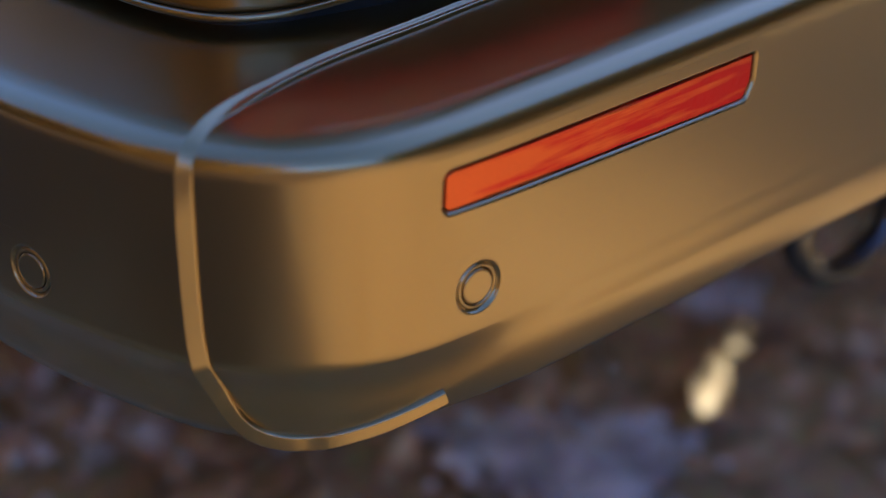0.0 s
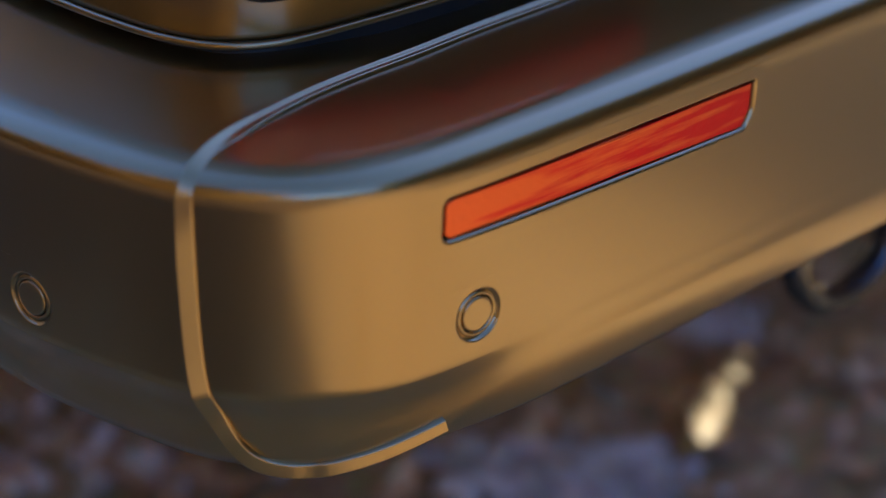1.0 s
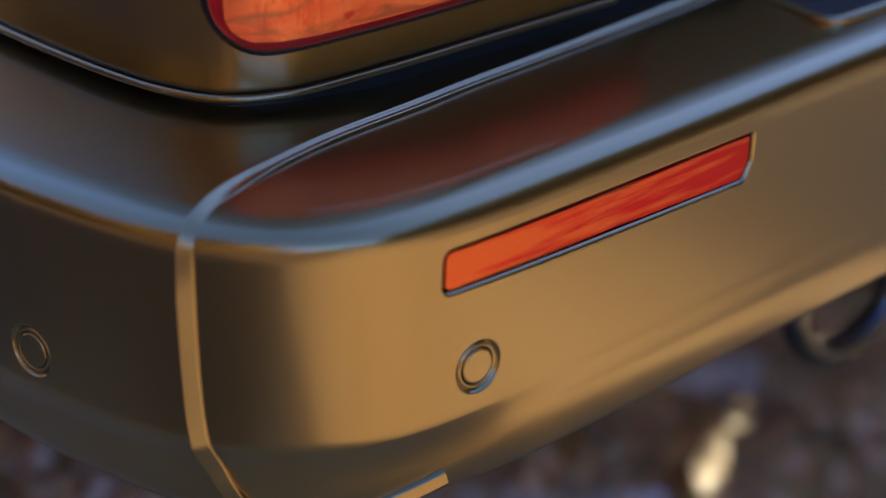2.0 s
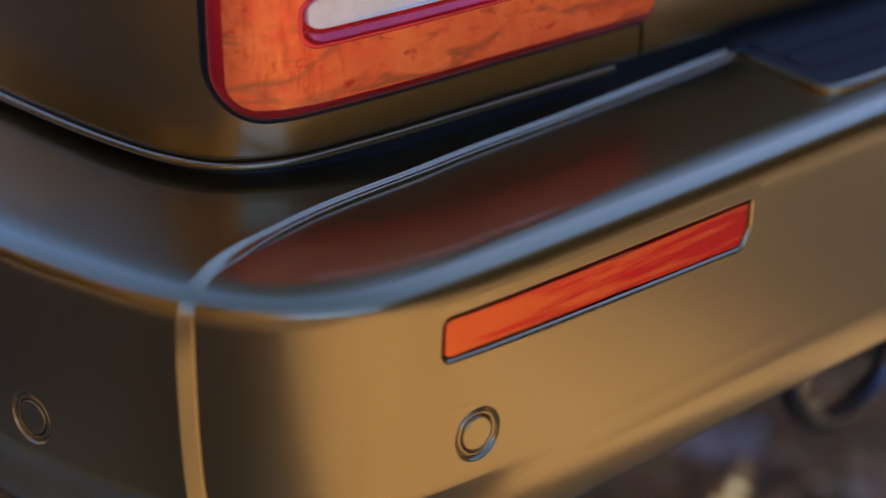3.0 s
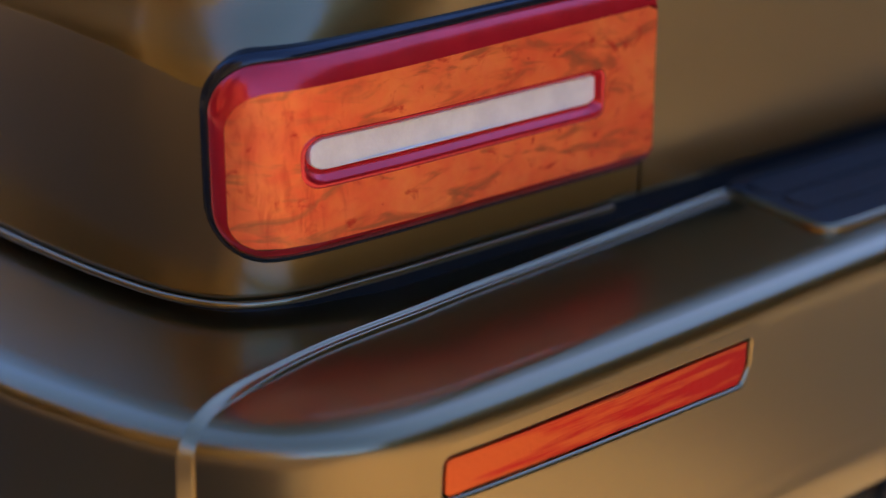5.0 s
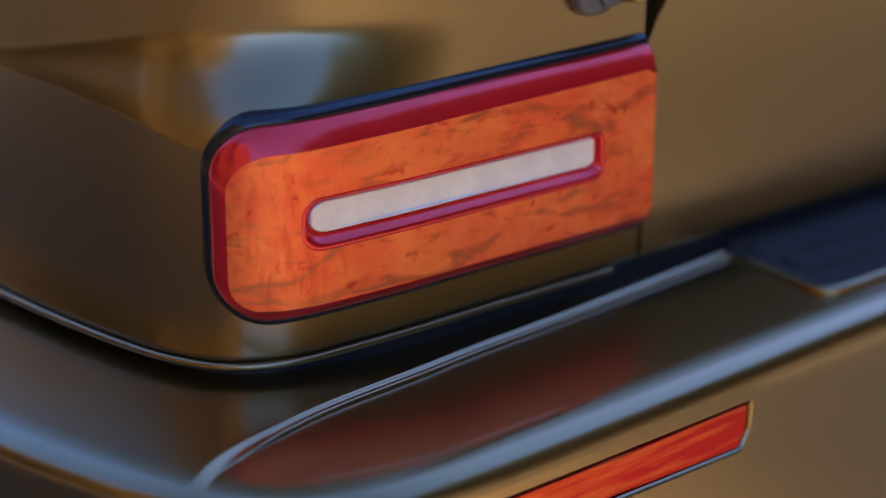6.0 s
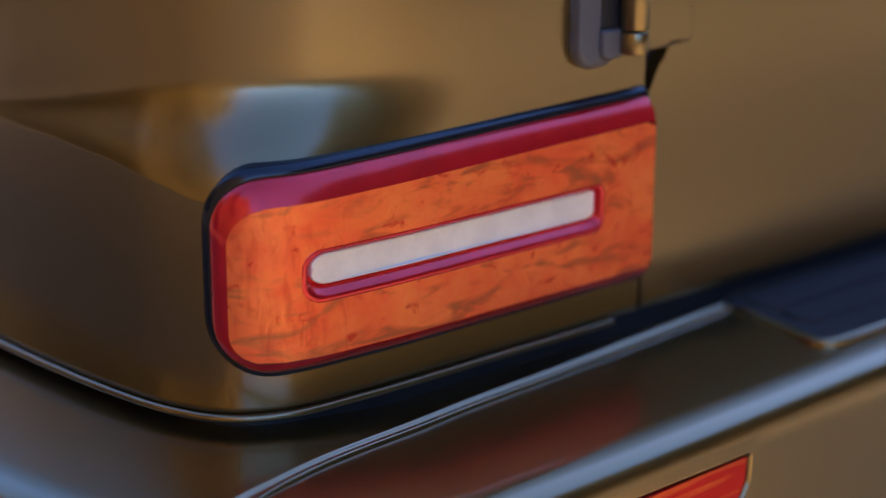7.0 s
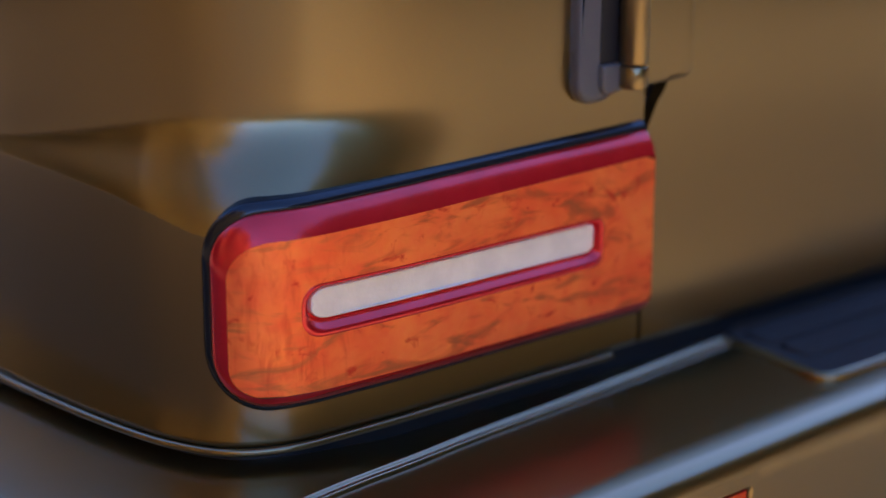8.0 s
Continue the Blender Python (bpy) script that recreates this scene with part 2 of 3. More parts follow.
def bumper_profile(s):
    """Inset and height down the section of the bumper at length s."""
    x, y = BUMPER.at(s)
    flare = smooth01(0.0, 0.15, x) * (1 - smooth01(2 * MID - 0.15, 2 * MID, x))
    tuck = 1 - flare
    base = 0.504 * flare + 0.495 * tuck
    foot = [
        (0, 0.660), (0, 0.63), (0, 0.604), (0, 0.58),
        (0, 0.560), (0, 0.5545), (-0.0001 * flare + 0.0006 * tuck, 0.5530), (0.0026 * tuck, 0.5485), (0.0055 * tuck, 0.5425),
        (-0.0002 * flare + 0.0085 * tuck, 0.538 - 0.003 * tuck), (-0.0004 * flare + 0.0110 * tuck, 0.5355 - 0.012 * tuck), (-0.0004 * flare + 0.014 * tuck, base + 0.0295 * flare + 0.012 * tuck),
        (0.0010 * flare + 0.018 * tuck, base + 0.003), (0.0022 * flare + 0.024 * tuck, base), (0.02 * flare + 0.034 * tuck, base - 0.001), (0.10, base + 0.002),
    ]
    # the shoulder: rounded on the rear, meeting the face in a crease along the side
    side = 1 - smooth01(-0.03, 0.13, min(x, 2 * MID - x))
    return [(a * (1 - side) + c * side, b * (1 - side) + d * side) for (a, b), (c, d) in zip(ROUND_TOP, CREASED_TOP)] + foot


inner_left = [(0.02, 0.50), (0.02, 0.30), (0.025, 0.20), (0.028, 0.16), (0.03, 0.13), (0.035, 0.10), (0.045, 0.075), (0.06, 0.055), (0.075, 0.045), (0.095, 0.04), (0.12, 0.035),
              (0.17, 0.03), (0.30, 0.03), (0.456, 0.03), (0.70, 0.03)]
INNER = Curve2(inner_left + [(2 * MID - x, y) for x, y in reversed(inner_left)])


def bumper_point(s, v):
    """Point of the bumper at length s and section place v (0 at the body, 1 underneath)."""
    pr = bumper_profile(s)
    k = v * (len(pr) - 1)
    i = min(int(k), len(pr) - 2)
    f = k - i
    d = pr[i][0] * (1 - f) + pr[i + 1][0] * f
    z = pr[i][1] * (1 - f) + pr[i + 1][1] * f
    q = BUMPER.at(s) + BUMPER.inward(s, 0.02) * min(d, 0.0205 if v < 0.3 else 1.0)
    if d > 0.0205 and v < 0.3:
        # the top runs from the rounded edge to a line under the body
        f = float(np.interp(d, (0.0205, 0.026, 0.05, 0.10, 0.165), (0.0, 0.05, 0.25, 0.6, 1.0)))
        q = q + (INNER.at(np.interp(s, BUMPER.knots, INNER.knots)) - q) * f
    return Vector((q[0], q[1], z))


def face_point(s, z, out=0.0):
    """Point of the flat face of the bumper, at height z, stood off by out."""
    q = BUMPER.at(s) - BUMPER.inward(s, 0.02) * out
    return Vector((q[0], q[1], z))


S_REAR = lambda x: BUMPER.near_x(x, B_CORNER)
# openings in the face: for the reflector and the two parking sensors
R0, R1 = S_REAR(0.050), S_REAR(0.326)
SENS_S, SENS_Z = S_REAR(0.0845), 0.5822
SIDE_S, SIDE_Z = BUMPER.nearest(-0.0975, 0.0440), 0.579
HOLES = [("r", R0, R1, 0.604, 0.670), ("s", SENS_S - 0.026, SENS_S + 0.026, 0.56, 0.604), ("s", SIDE_S - 0.026, SIDE_S + 0.026, 0.56, 0.604)]


def bumper_sheet():
    bm = bmesh.new()
    n = len(bumper_profile(0.3)) - 1
    edges = sorted({round(e, 6) for h in HOLES for e in h[1:3]})
    ss = samples(BUMPER, (B_CORNER - 0.25, B_CORNER + 0.75), 0.0045, 0.05, 0.0, BUMPER.length)
    ss = sorted([s for s in ss if all(abs(s - e) > 0.0012 for e in edges)] + edges)
    rows = [[bumper_point(s, i / n) for i in range(n + 1)] for s in ss]
    vs = [[bm.verts.new(p) for p in r] for r in rows]
    for a in range(len(ss) - 1):
        mid = (ss[a] + ss[a + 1]) / 2
        for i in range(n):
            zs = sorted((rows[a][i].z, rows[a][i + 1].z))
            cut = any(h[1] < mid < h[2] and zs[0] >= h[3] - 1e-4 and zs[1] <= h[4] + 1e-4 and 9 < i < 16 for h in HOLES)
            if not cut:
                bm.faces.new((vs[a][i], vs[a][i + 1], vs[a + 1][i + 1], vs[a + 1][i]))
    return bm


def rounded(pts, radii, seg=6):
    """A closed outline with its corners rounded."""
    out = []
    n = len(pts)
    for i in range(n):
        p, a, b = Vector(pts[i]), Vector(pts[i - 1]), Vector(pts[(i + 1) % n])
        r = radii[i]
        if r <= 0:
            out.append(p)
            continue
        u, w = (a - p).normalized(), (b - p).normalized()
        half = math.acos(max(-1, min(1, u.dot(w)))) / 2
        d = r / math.tan(half)
        c = p + (u + w).normalized() * (r / math.sin(half))
        p0, p1 = p + u * d, p + w * d
        a0 = math.atan2(p0.y - c.y, p0.x - c.x)
        a1 = math.atan2(p1.y - c.y, p1.x - c.x)
        da = (a1 - a0 + math.pi) % (2 * math.pi) - math.pi
        for k in range(seg + 1):
            t = a0 + da * k / seg
            out.append(c + Vector((math.cos(t), math.sin(t))) * r)
    return out


def dense(loop, step):
    """The closed outline with points no further apart than step."""
    out = []
    for a, b in zip(loop, loop[1:] + loop[:1]):
        n = max(1, int(math.ceil((b - a).length / step)))
        out += [a + (b - a) * (i / n) for i in range(n)]
    return out


def to_rect(p, c, s0, s1, z0, z1):
    """Where the ray from c through p leaves the rectangle."""
    d = p - c
    k = min([(s1 - c.x) / d.x if d.x > 1e-9 else 1e9, (s0 - c.x) / d.x if d.x < -1e-9 else 1e9,
             (z1 - c.y) / d.y if d.y > 1e-9 else 1e9, (z0 - c.y) / d.y if d.y < -1e-9 else 1e9])
    return c + d * k


def offset_loop(loop, d):
    """An outline moved inwards by d."""
    n, out = len(loop), []
    for i in range(n):
        a, b = loop[i - 1], loop[(i + 1) % n]
        t = (b - a).normalized()
        out.append(loop[i] + Vector((-t.y, t.x)) * d)
    return out


def collar(bm, loop, rect, place, depth, lean=0.0, lip=0.0):
    """Skin between a rectangular opening and an outline in it, and the walls from the outline inwards."""
    s0, s1, z0, z1 = rect
    c = Vector(((min(p.x for p in loop) + max(p.x for p in loop)) / 2, (min(p.y for p in loop) + max(p.y for p in loop)) / 2))
    corners = [Vector(q) for q in ((s0, z0), (s1, z0), (s1, z1), (s0, z1))]
    outer = [to_rect(p, c, s0, s1, z0, z1) for p in loop]
    for q in corners:
        k = min(range(len(outer)), key=lambda i: (outer[i] - q).length)
        outer[k] = q
    rings = []
    for f in (0.0, 0.25, 0.5, 0.75, 0.93):
        rings.append([place(*(o + (p - o) * f), 0.0) for o, p in zip(outer, loop)])
    rings.append([place(*p, 0.0) for p in loop])
    rings.append([place(*q, -0.0003) for q in offset_loop(loop, 0.0005)])
    rings.append([place(*q, -0.0008 - lip * 0.6) for q in offset_loop(loop, 0.0009 + lip)])
    rings.append([place(*q, -0.0015 - lip) for q in offset_loop(loop, 0.0012 + lip)])
    rings.append([place(*q, -depth) for q in offset_loop(loop, 0.0014 + lip + lean)])
    grid(bm, rings, closed=True)
    bmesh.ops.remove_doubles(bm, verts=bm.verts, dist=1e-6)


bumper_bm = bumper_sheet()
R_LOOP = dense(rounded([(S_REAR(0.0585), 0.6355), (S_REAR(0.3110), 0.6290), (S_REAR(0.3180), 0.641), (S_REAR(0.3190), 0.6605), (S_REAR(0.0600), 0.6625)],
                       [0.006, 0.006, 0.009, 0.003, 0.006]), 0.006)
collar(bumper_bm, offset_loop(R_LOOP, -0.0014), (R0, R1, 0.604, 0.670), face_point, 0.006, 0.0, 0.0012)


def ring(s, z, r, n=48):
    return [Vector((s + r * math.cos(2 * math.pi * i / n), z + r * math.sin(2 * math.pi * i / n))) for i in range(n)]


for s, z in ((SENS_S, SENS_Z), (SIDE_S, SIDE_Z)):
    collar(bumper_bm, ring(s, z, 0.0172, 96), (s - 0.026, s + 0.026, 0.56, 0.604), face_point, 0.003, 0.0035)
bumper = part("bumper", bumper_bm, PAINT, car, "gold satin-painted rear bumper with rounded corner")


def plate(name, loop, place, mat, parent, label, out, edge, thick):
    """A slab with an outline, softened front edge, standing off its surface by out."""
    bm = bmesh.new()
    c = sum(loop, Vector((0, 0))) / len(loop)
    ins = lambda d: [p + (c - p).normalized() * d for p in loop]
    rings = [[place(*p, out - thick) for p in loop], [place(*p, out - edge) for p in loop], [place(*p, out - edge * 0.3) for p in ins(edge * 0.35)], [place(*p, out) for p in ins(edge)], [place(*p, out) for p in ins(edge * 1.7)]]
    vs = grid(bm, rings, closed=True)
    bm.faces.new(vs[-1])
    bm.faces.new(list(reversed(vs[0])))
    bmesh.ops.triangulate(bm, faces=[f for f in bm.faces if len(f.verts) > 4])
    return part(name, bm, mat, parent, label)


plate("reflector", offset_loop(R_LOOP, 0.0022), face_point, REFLEX, bumper, "long red reflex reflector with orange sheen painted in", -0.0012, 0.0012, 0.004)
for s, z in ((SENS_S, SENS_Z), (SIDE_S, SIDE_Z)):
    sensor = plate("parking_sensor", ring(s, z, 0.0112), face_point, PAINT, bumper, "round painted parking sensor", -0.0006, 0.0012, 0.004)
    bm = bmesh.new()
    grid(bm, [[face_point(*p, o) for p in ring(s, z, r)] for r, o in ((0.0150, -0.0028), (0.0140, -0.0012), (0.0128, -0.0010), (0.0118, -0.0016), (0.0112, -0.0032))], closed=True)
    part("ring", bm, PAINT, sensor, "bevelled ring")

# seam strip, over the top of the bumper, down its corner and along its foot


def sweep(name, pts, normals, widths, heights, grooves, mat, parent, label="", tilts=None):
    """A flat moulding with two raised edges along points on a surface."""
    bm = bmesh.new()
    rows = []
    for i, (p, nrm) in enumerate(zip(pts, normals)):
        a, b = pts[max(0, i - 1)], pts[min(len(pts) - 1, i + 1)]
        side = (b - a).cross(nrm).normalized()
        w, h, g = widths[i] / 2, heights[i], grooves[i]
        f = min(1.0, g / 0.0026)
        half = [(1, 0.6, 0.0), (0.94, 0.92, 0.5), (0.84, 1, 0.88), (0.72, 1, 1.0), (0.60, 1, 0.92), (0.46, 1, 0.55), (0.34, 1, 0.2)]
        half = [(u, h * (a * (1 - f) + b * f)) for u, a, b in half] + [(0.2, h - g)]
        sec = [(-1, -0.004)] + [(-u, hh) for u, hh in half] + [(0, h - g)] + half[::-1] + [(1, -0.004)]
        t = tilts[i] if tilts else 0.0
        rows.append([p + side * (w * u) + nrm * (hh + t * (u + 1) / 2 * (hh > 0)) for u, hh in sec])
    grid(bm, rows)
    return part(name, bm, mat, parent, label)




def top_height(x, y):
    """Height of the bumper's top at a place in the plan."""
    q = np.array([x, y])
    s = BUMPER.nearest(x, y)
    d = float(np.linalg.norm(BUMPER.at(s) - q))
    if d > 0.0205:
        best = 1e9
        for t in np.arange(max(0.0, s - 0.12), s + 0.12, 0.002):
            a = BUMPER.at(t) + BUMPER.inward(t, 0.02) * 0.0205
            ab = INNER.at(np.interp(t, BUMPER.knots, INNER.knots)) - a
            f = float(np.dot(q - a, ab) / np.dot(ab, ab))
            off = float(np.linalg.norm(q - a - ab * f))
            if off < best:
                best, s, d = off, t, float(np.interp(f, (0.0, 0.05, 0.25, 0.6, 1.0), (0.0205, 0.026, 0.05, 0.10, 0.165)))
    pr = sorted(bumper_profile(s)[:12])
    return float(np.interp(d, [p[0] for p in pr], [p[1] for p in pr]))


TOP_PATH = Curve2([(0.4413, 0.0008), (0.3601, -0.0074), (0.2675, -0.0164), (0.1644, -0.025), (0.0659, -0.0402), (0.0192, -0.049), (-0.0243, -0.0582), (-0.0437, -0.0661), (-0.0534, -0.0723)])
SEAM_S = BUMPER.nearest(-0.0640, -0.0752) + 0.0008
pts, nor, wid, hei, gro, til = [], [], [], [], [], []
for i in range(70):
    q = TOP_PATH.at(TOP_PATH.length * i / 69)
    pts.append(Vector((q[0], q[1], top_height(q[0], q[1]))))
    k = smooth01(-0.045, 0.02, q[0])
    lay = 4.0 * (1 - smooth01(-0.056, 0.004, q[0]))
    nor.append(Vector((-0.75 * lay, -0.66 * lay, 1)).normalized())
    wid.append(0.0115), hei.append(0.0018 + 0.0010 * k), gro.append(0.0026 * k), til.append(0.003 * (1 - k))
DOWN = Curve2([(0.0, 0.6855), (0.0, 0.672), (0.0, 0.60), (0.002, 0.565), (0.008, 0.537), (0.019, 0.514), (0.034, 0.5025), (0.060, 0.4975), (0.095, 0.5015), (0.152, 0.5135)])
for i in range(90):
    ds, z = DOWN.at(DOWN.length * i / 89)
    s = SEAM_S + ds
    prof = bumper_profile(s)
    pz = [p for p in prof[6:]]
    inset = np.interp(-z, [-p[1] for p in pz[:-1]], [p[0] for p in pz[:-1]])
    q = BUMPER.at(s) + BUMPER.inward(s, 0.02) * inset
    n2 = -BUMPER.inward(s, 0.02)
    up = max(0.0, (z - 0.670) / 0.02)
    dn = smooth01(0.55, 0.515, z)
    pts.append(Vector((q[0], q[1], z)))
    nor.append(Vector((n2[0], n2[1], 0.9 * up - 0.35 * dn)).normalized())
    wid.append(0.0094 - 0.0018 * smooth01(45, 88, i)), hei.append(0.0016 + 0.0008 * dn), gro.append(0.0), til.append(0.003 + 0.0025 * smooth01(0, 12, i) - 0.002 * dn)
for _ in range(8):
    for i in range(2, 66):
        pts[i].z = (pts[i - 1].z + pts[i].z * 2 + pts[i + 1].z) / 4
for _ in range(3):
    # ease the turn from the top into the corner
    mid_p = [(pts[i - 1] + pts[i] * 2 + pts[i + 1]) / 4 for i in range(60, 84)]
    mid_n = [(nor[i - 2] + nor[i - 1] + nor[i] + nor[i + 1] + nor[i + 2]).normalized() for i in range(60, 84)]
    pts[60:84], nor[60:84] = mid_p, mid_n
sweep("seam_strip", pts, nor, wid, hei, gro, PAINT, bumper, "narrow moulded seam strip", til)

# step tread in the middle of the bumper
TREAD_LOOP = dense(rounded([(0.4435, -0.004), (0.4365, -0.092), (0.60, -0.092), (2 * MID - 0.60, -0.092), (2 * MID - 0.4365, -0.092), (2 * MID - 0.4435, -0.004), (2 * MID - 0.47, 0.06), (0.47, 0.06)],
                           [0.002, 0.006, 0, 0, 0.006, 0.002, 0.004, 0.004]), 0.02)
tread_place = lambda x, y, out: Vector((x, y, 0.6940 + out))
tread = plate("step_tread", TREAD_LOOP, tread_place, TREAD, bumper, "dark ribbed rubber step tread", 0.0018, 0.0012, 0.004)
for y0 in (-0.064, -0.030, 0.008):
    plate("rib", dense([Vector(q) for q in ((0.455, y0), (2 * MID - 0.455, y0), (2 * MID - 0.455, y0 + 0.027), (0.455, y0 + 0.027))], 0.05),
          tread_place, TREAD, tread, "", 0.0042, 0.0014, 0.004)
TR = Curve2([(0.4413, 0.0008), (0.4385, -0.0380), (0.4345, -0.0830), (0.4360, -0.0905), (0.4420, -0.0945), (0.52, -0.0960), (0.88, -0.0965), (2 * MID - 0.44, -0.0945)])
tp = [TR.at(TR.length * i / 119) for i in range(120)]
sweep("tread_border", [Vector((q[0], q[1], 0.6932)) for q in tp], [Vector((0, 0, 1))] * 120, [0.0085] * 120, [0.0030] * 120, [0.0012] * 120, PAINT, bumper, "raised border of the step")

# tow eye under the bumper
bm = bmesh.new()
rows = []
TOW = Vector((0.598, 0.0, 0.395))
for i in range(40):
    a = 2 * math.pi * i / 40
    rows.append([TOW + Vector(((0.058 + 0.0115 * math.cos(b)) * math.cos(a), 0.0115 * math.sin(b) * 1.2, (0.045 + 0.0115 * math.cos(b)) * math.sin(a))) for b in [2 * math.pi * j / 14 for j in range(14)]])
rows.append(rows[0])
grid(bm, rows, closed=True)
bmesh.ops.remove_doubles(bm, verts=bm.verts, dist=1e-6)
bmesh.ops.create_cube(bm, size=1, matrix=Matrix.Translation(TOW + Vector((0, 0.02, 0.10))) @ Matrix.Diagonal((0.03, 0.02, 0.10, 1)))
part("tow_eye", bm, STEEL, car, "dark steel tow eye")

# ---- body ----
GAP_X = 0.3490
S_GAP = BODY.near_x(GAP_X, L_CORNER)
TOP_Z = 1.92


upper_left = [(-0.013, 4.2), (-0.013, 1.2), (-0.011, 0.4), (-0.0105, 0.225), (-0.0008, 0.163), (0.0130, 0.110), (0.0290, 0.0690),
              (0.0480, 0.0470), (0.0775, 0.0280), (0.125, 0.0110), (0.24, 0.0), (0.60, 0.0)]
UPPER = Curve2(upper_left + [(2 * MID - x, y) for x, y in reversed(upper_left)])


def upper_at(s):
    """The place on the upper body that stands over length s of the lower body."""
    q = np.interp(s, BODY.knots, UPPER.knots)
    return UPPER.at(q), UPPER.inward(q, 0.015)




def eased(pairs, width=0.02):
    """Heights along the body, smoothed, the same on both sides of the car."""
    ks = np.arange(3.0, BODY.length / 2, 0.002)
    vals = np.interp(ks, [p[0] for p in pairs], [p[1] for p in pairs])
    n = int(width / 0.002) | 1
    vals = np.convolve(np.pad(vals, n // 2, mode="edge"), np.ones(n) / n, "valid")
    return lambda s: float(np.interp(min(s, BODY.length - s), ks, vals))


# the crease along the side dips behind the lamp; the shoulder over it fades out on the rear
CREASE_Z = eased([(3.8, 0.8640), (3.994, 0.8629), (4.056, 0.8619), (4.108, 0.8578), (4.150, 0.8490), (4.170, 0.8420), (4.186, 0.8420), (4.21, 0.8480), (4.26, 0.854), (4.36, 0.858), (4.46, 0.859)])
SHOULDER_Z = eased([(3.8, 0.8705), (3.99, 0.8744), (4.042, 0.8833), (4.09, 0.8935), (4.132, 0.9030), (4.168, 0.9065), (4.202, 0.9070), (4.25, 0.9070), (4.32, 0.9060), (4.46, 0.9000)], 0.03)
LOWER_K = [0.0, 0.03, 0.12, 0.33, 0.6, 0.8, 0.9, 0.96, 0.985, 0.995]
LEDGE_K = [0.0, 0.015, 0.05, 0.1, 0.17, 0.25, 0.34, 0.43, 0.52, 0.61, 0.7, 0.78, 0.86, 0.93, 1.0]
UPPER_K = [0.008, 0.02, 0.04, 0.08, 0.15, 0.3, 0.5, 0.75, 1.0]


def body_row(s):
    """The section of the body at length s: lower panel, shoulder, upper panel that leans in."""
    low = BODY.at(s)
    top, tin = upper_at(s)
    top = top + (low - top) * smooth01(0.10, 0.25, min(low[0], 2 * MID - low[0]))
    z0, z1 = CREASE_Z(s), SHOULDER_Z(s)
    out = [Vector((low[0], low[1], 0.7125 + (z0 - 0.7125) * k)) for k in LOWER_K]
    for k in LEDGE_K:
        f = 0.72 * k * k * (3 - 2 * k) + 0.28 * (1 - (1 - k) ** 2)
        q = low + (top - low) * f
        out.append(Vector((q[0], q[1], z0 + (z1 - z0) * k)))
    for k in UPPER_K:
        z = z1 + (TOP_Z - z1) * k
        q = top + tin * max(0, z - 1.35) * 0.12
        out.append(Vector((q[0], q[1], z)))
    return out


def body_sheet(s0, s1, fine):
    bm = bmesh.new()
    ss = samples(BODY, (L_CORNER - 0.35, L_CORNER + 0.40), fine, 0.08, s0, s1)
    rows = []
    for s in ss:
        q = BODY.at(s) + BODY.inward(s, 0.02) * 0.02
        rows.append([Vector((q[0], q[1], 0.7125))] + body_row(s))
    grid(bm, rows)
    return bm


bm = body_sheet(0.0, S_GAP, 0.006)
grid(bm, [body_row(S_GAP), [p + Vector((0, 0.03, 0)) for p in body_row(S_GAP)]])
body = part("body", bm, PAINT, car, "gold satin-painted body side and rear corner")
bm = body_sheet(BODY.length - S_GAP, BODY.length, 0.02)
part("body_side", bm, PAINT, car)
bm = body_sheet(S_GAP + 0.0032, BODY.length - S_GAP - 0.0032, 0.02)
a = body_row(S_GAP + 0.0032)
grid(bm, [a, [p + Vector((0, 0.03, 0)) for p in a]])
# notch in the edge of the door under the hinge
for v in bm.verts:
    if v.co.x < GAP_X + 0.0045 and v.co.y < 0.05:
        v.co.x += float(np.interp(v.co.z, (0.862, 0.866, 0.873, 0.880, 0.886, 0.893, 0.900), (0, 0.003, 0.006, 0.010, 0.016, 0.018, 0.0)))
door = part("rear_door", bm, PAINT, car, "gold rear door panel")
# seal in the gap, roof, floor pan
bm = bmesh.new()
bmesh.ops.create_cube(bm, size=1, matrix=Matrix.Translation((GAP_X + 0.008, 0.014, 1.32)) @ Matrix.Diagonal((0.05, 0.008, 1.2, 1)))
part("door_seal", bm, RUBBER, car)
bm = bmesh.new()
bmesh.ops.create_cube(bm, size=1, matrix=Matrix.Translation((MID, 2.15, TOP_Z - 0.02)) @ Matrix.Diagonal((1.66, 4.1, 0.06, 1)))
bmesh.ops.bevel(bm, geom=bm.edges, offset=0.02, segments=3, affect="EDGES")
part("roof", bm, PAINT, car)
bm = bmesh.new()
bmesh.ops.create_cube(bm, size=1, matrix=Matrix.Translation((MID, 2.18, 0.665)) @ Matrix.Diagonal((1.70, 4.1, 0.05, 1)))
part("floor_pan", bm, BOUNCE, car)
# unseen sills added to block low sun; a slot in the right lights the leaf
for x, boxes in ((0.03, ((0.55, 4.15, 0.21, 0.67),)), (2 * MID - 0.03, ((0.12, 0.694, 0.21, 0.67), (0.694, 0.756, 0.21, 0.515), (0.694, 0.756, 0.655, 0.67), (0.756, 4.15, 0.21, 0.67)))):
    bm = bmesh.new()
    for y0, y1, z0, z1 in boxes:
        bmesh.ops.create_cube(bm, size=1, matrix=Matrix.Translation((x, (y0 + y1) / 2, (z0 + z1) / 2)) @ Matrix.Diagonal((0.08, y1 - y0, z1 - z0, 1)))
    part("unseen_sill", bm, PLASTIC, car, smooth=False)
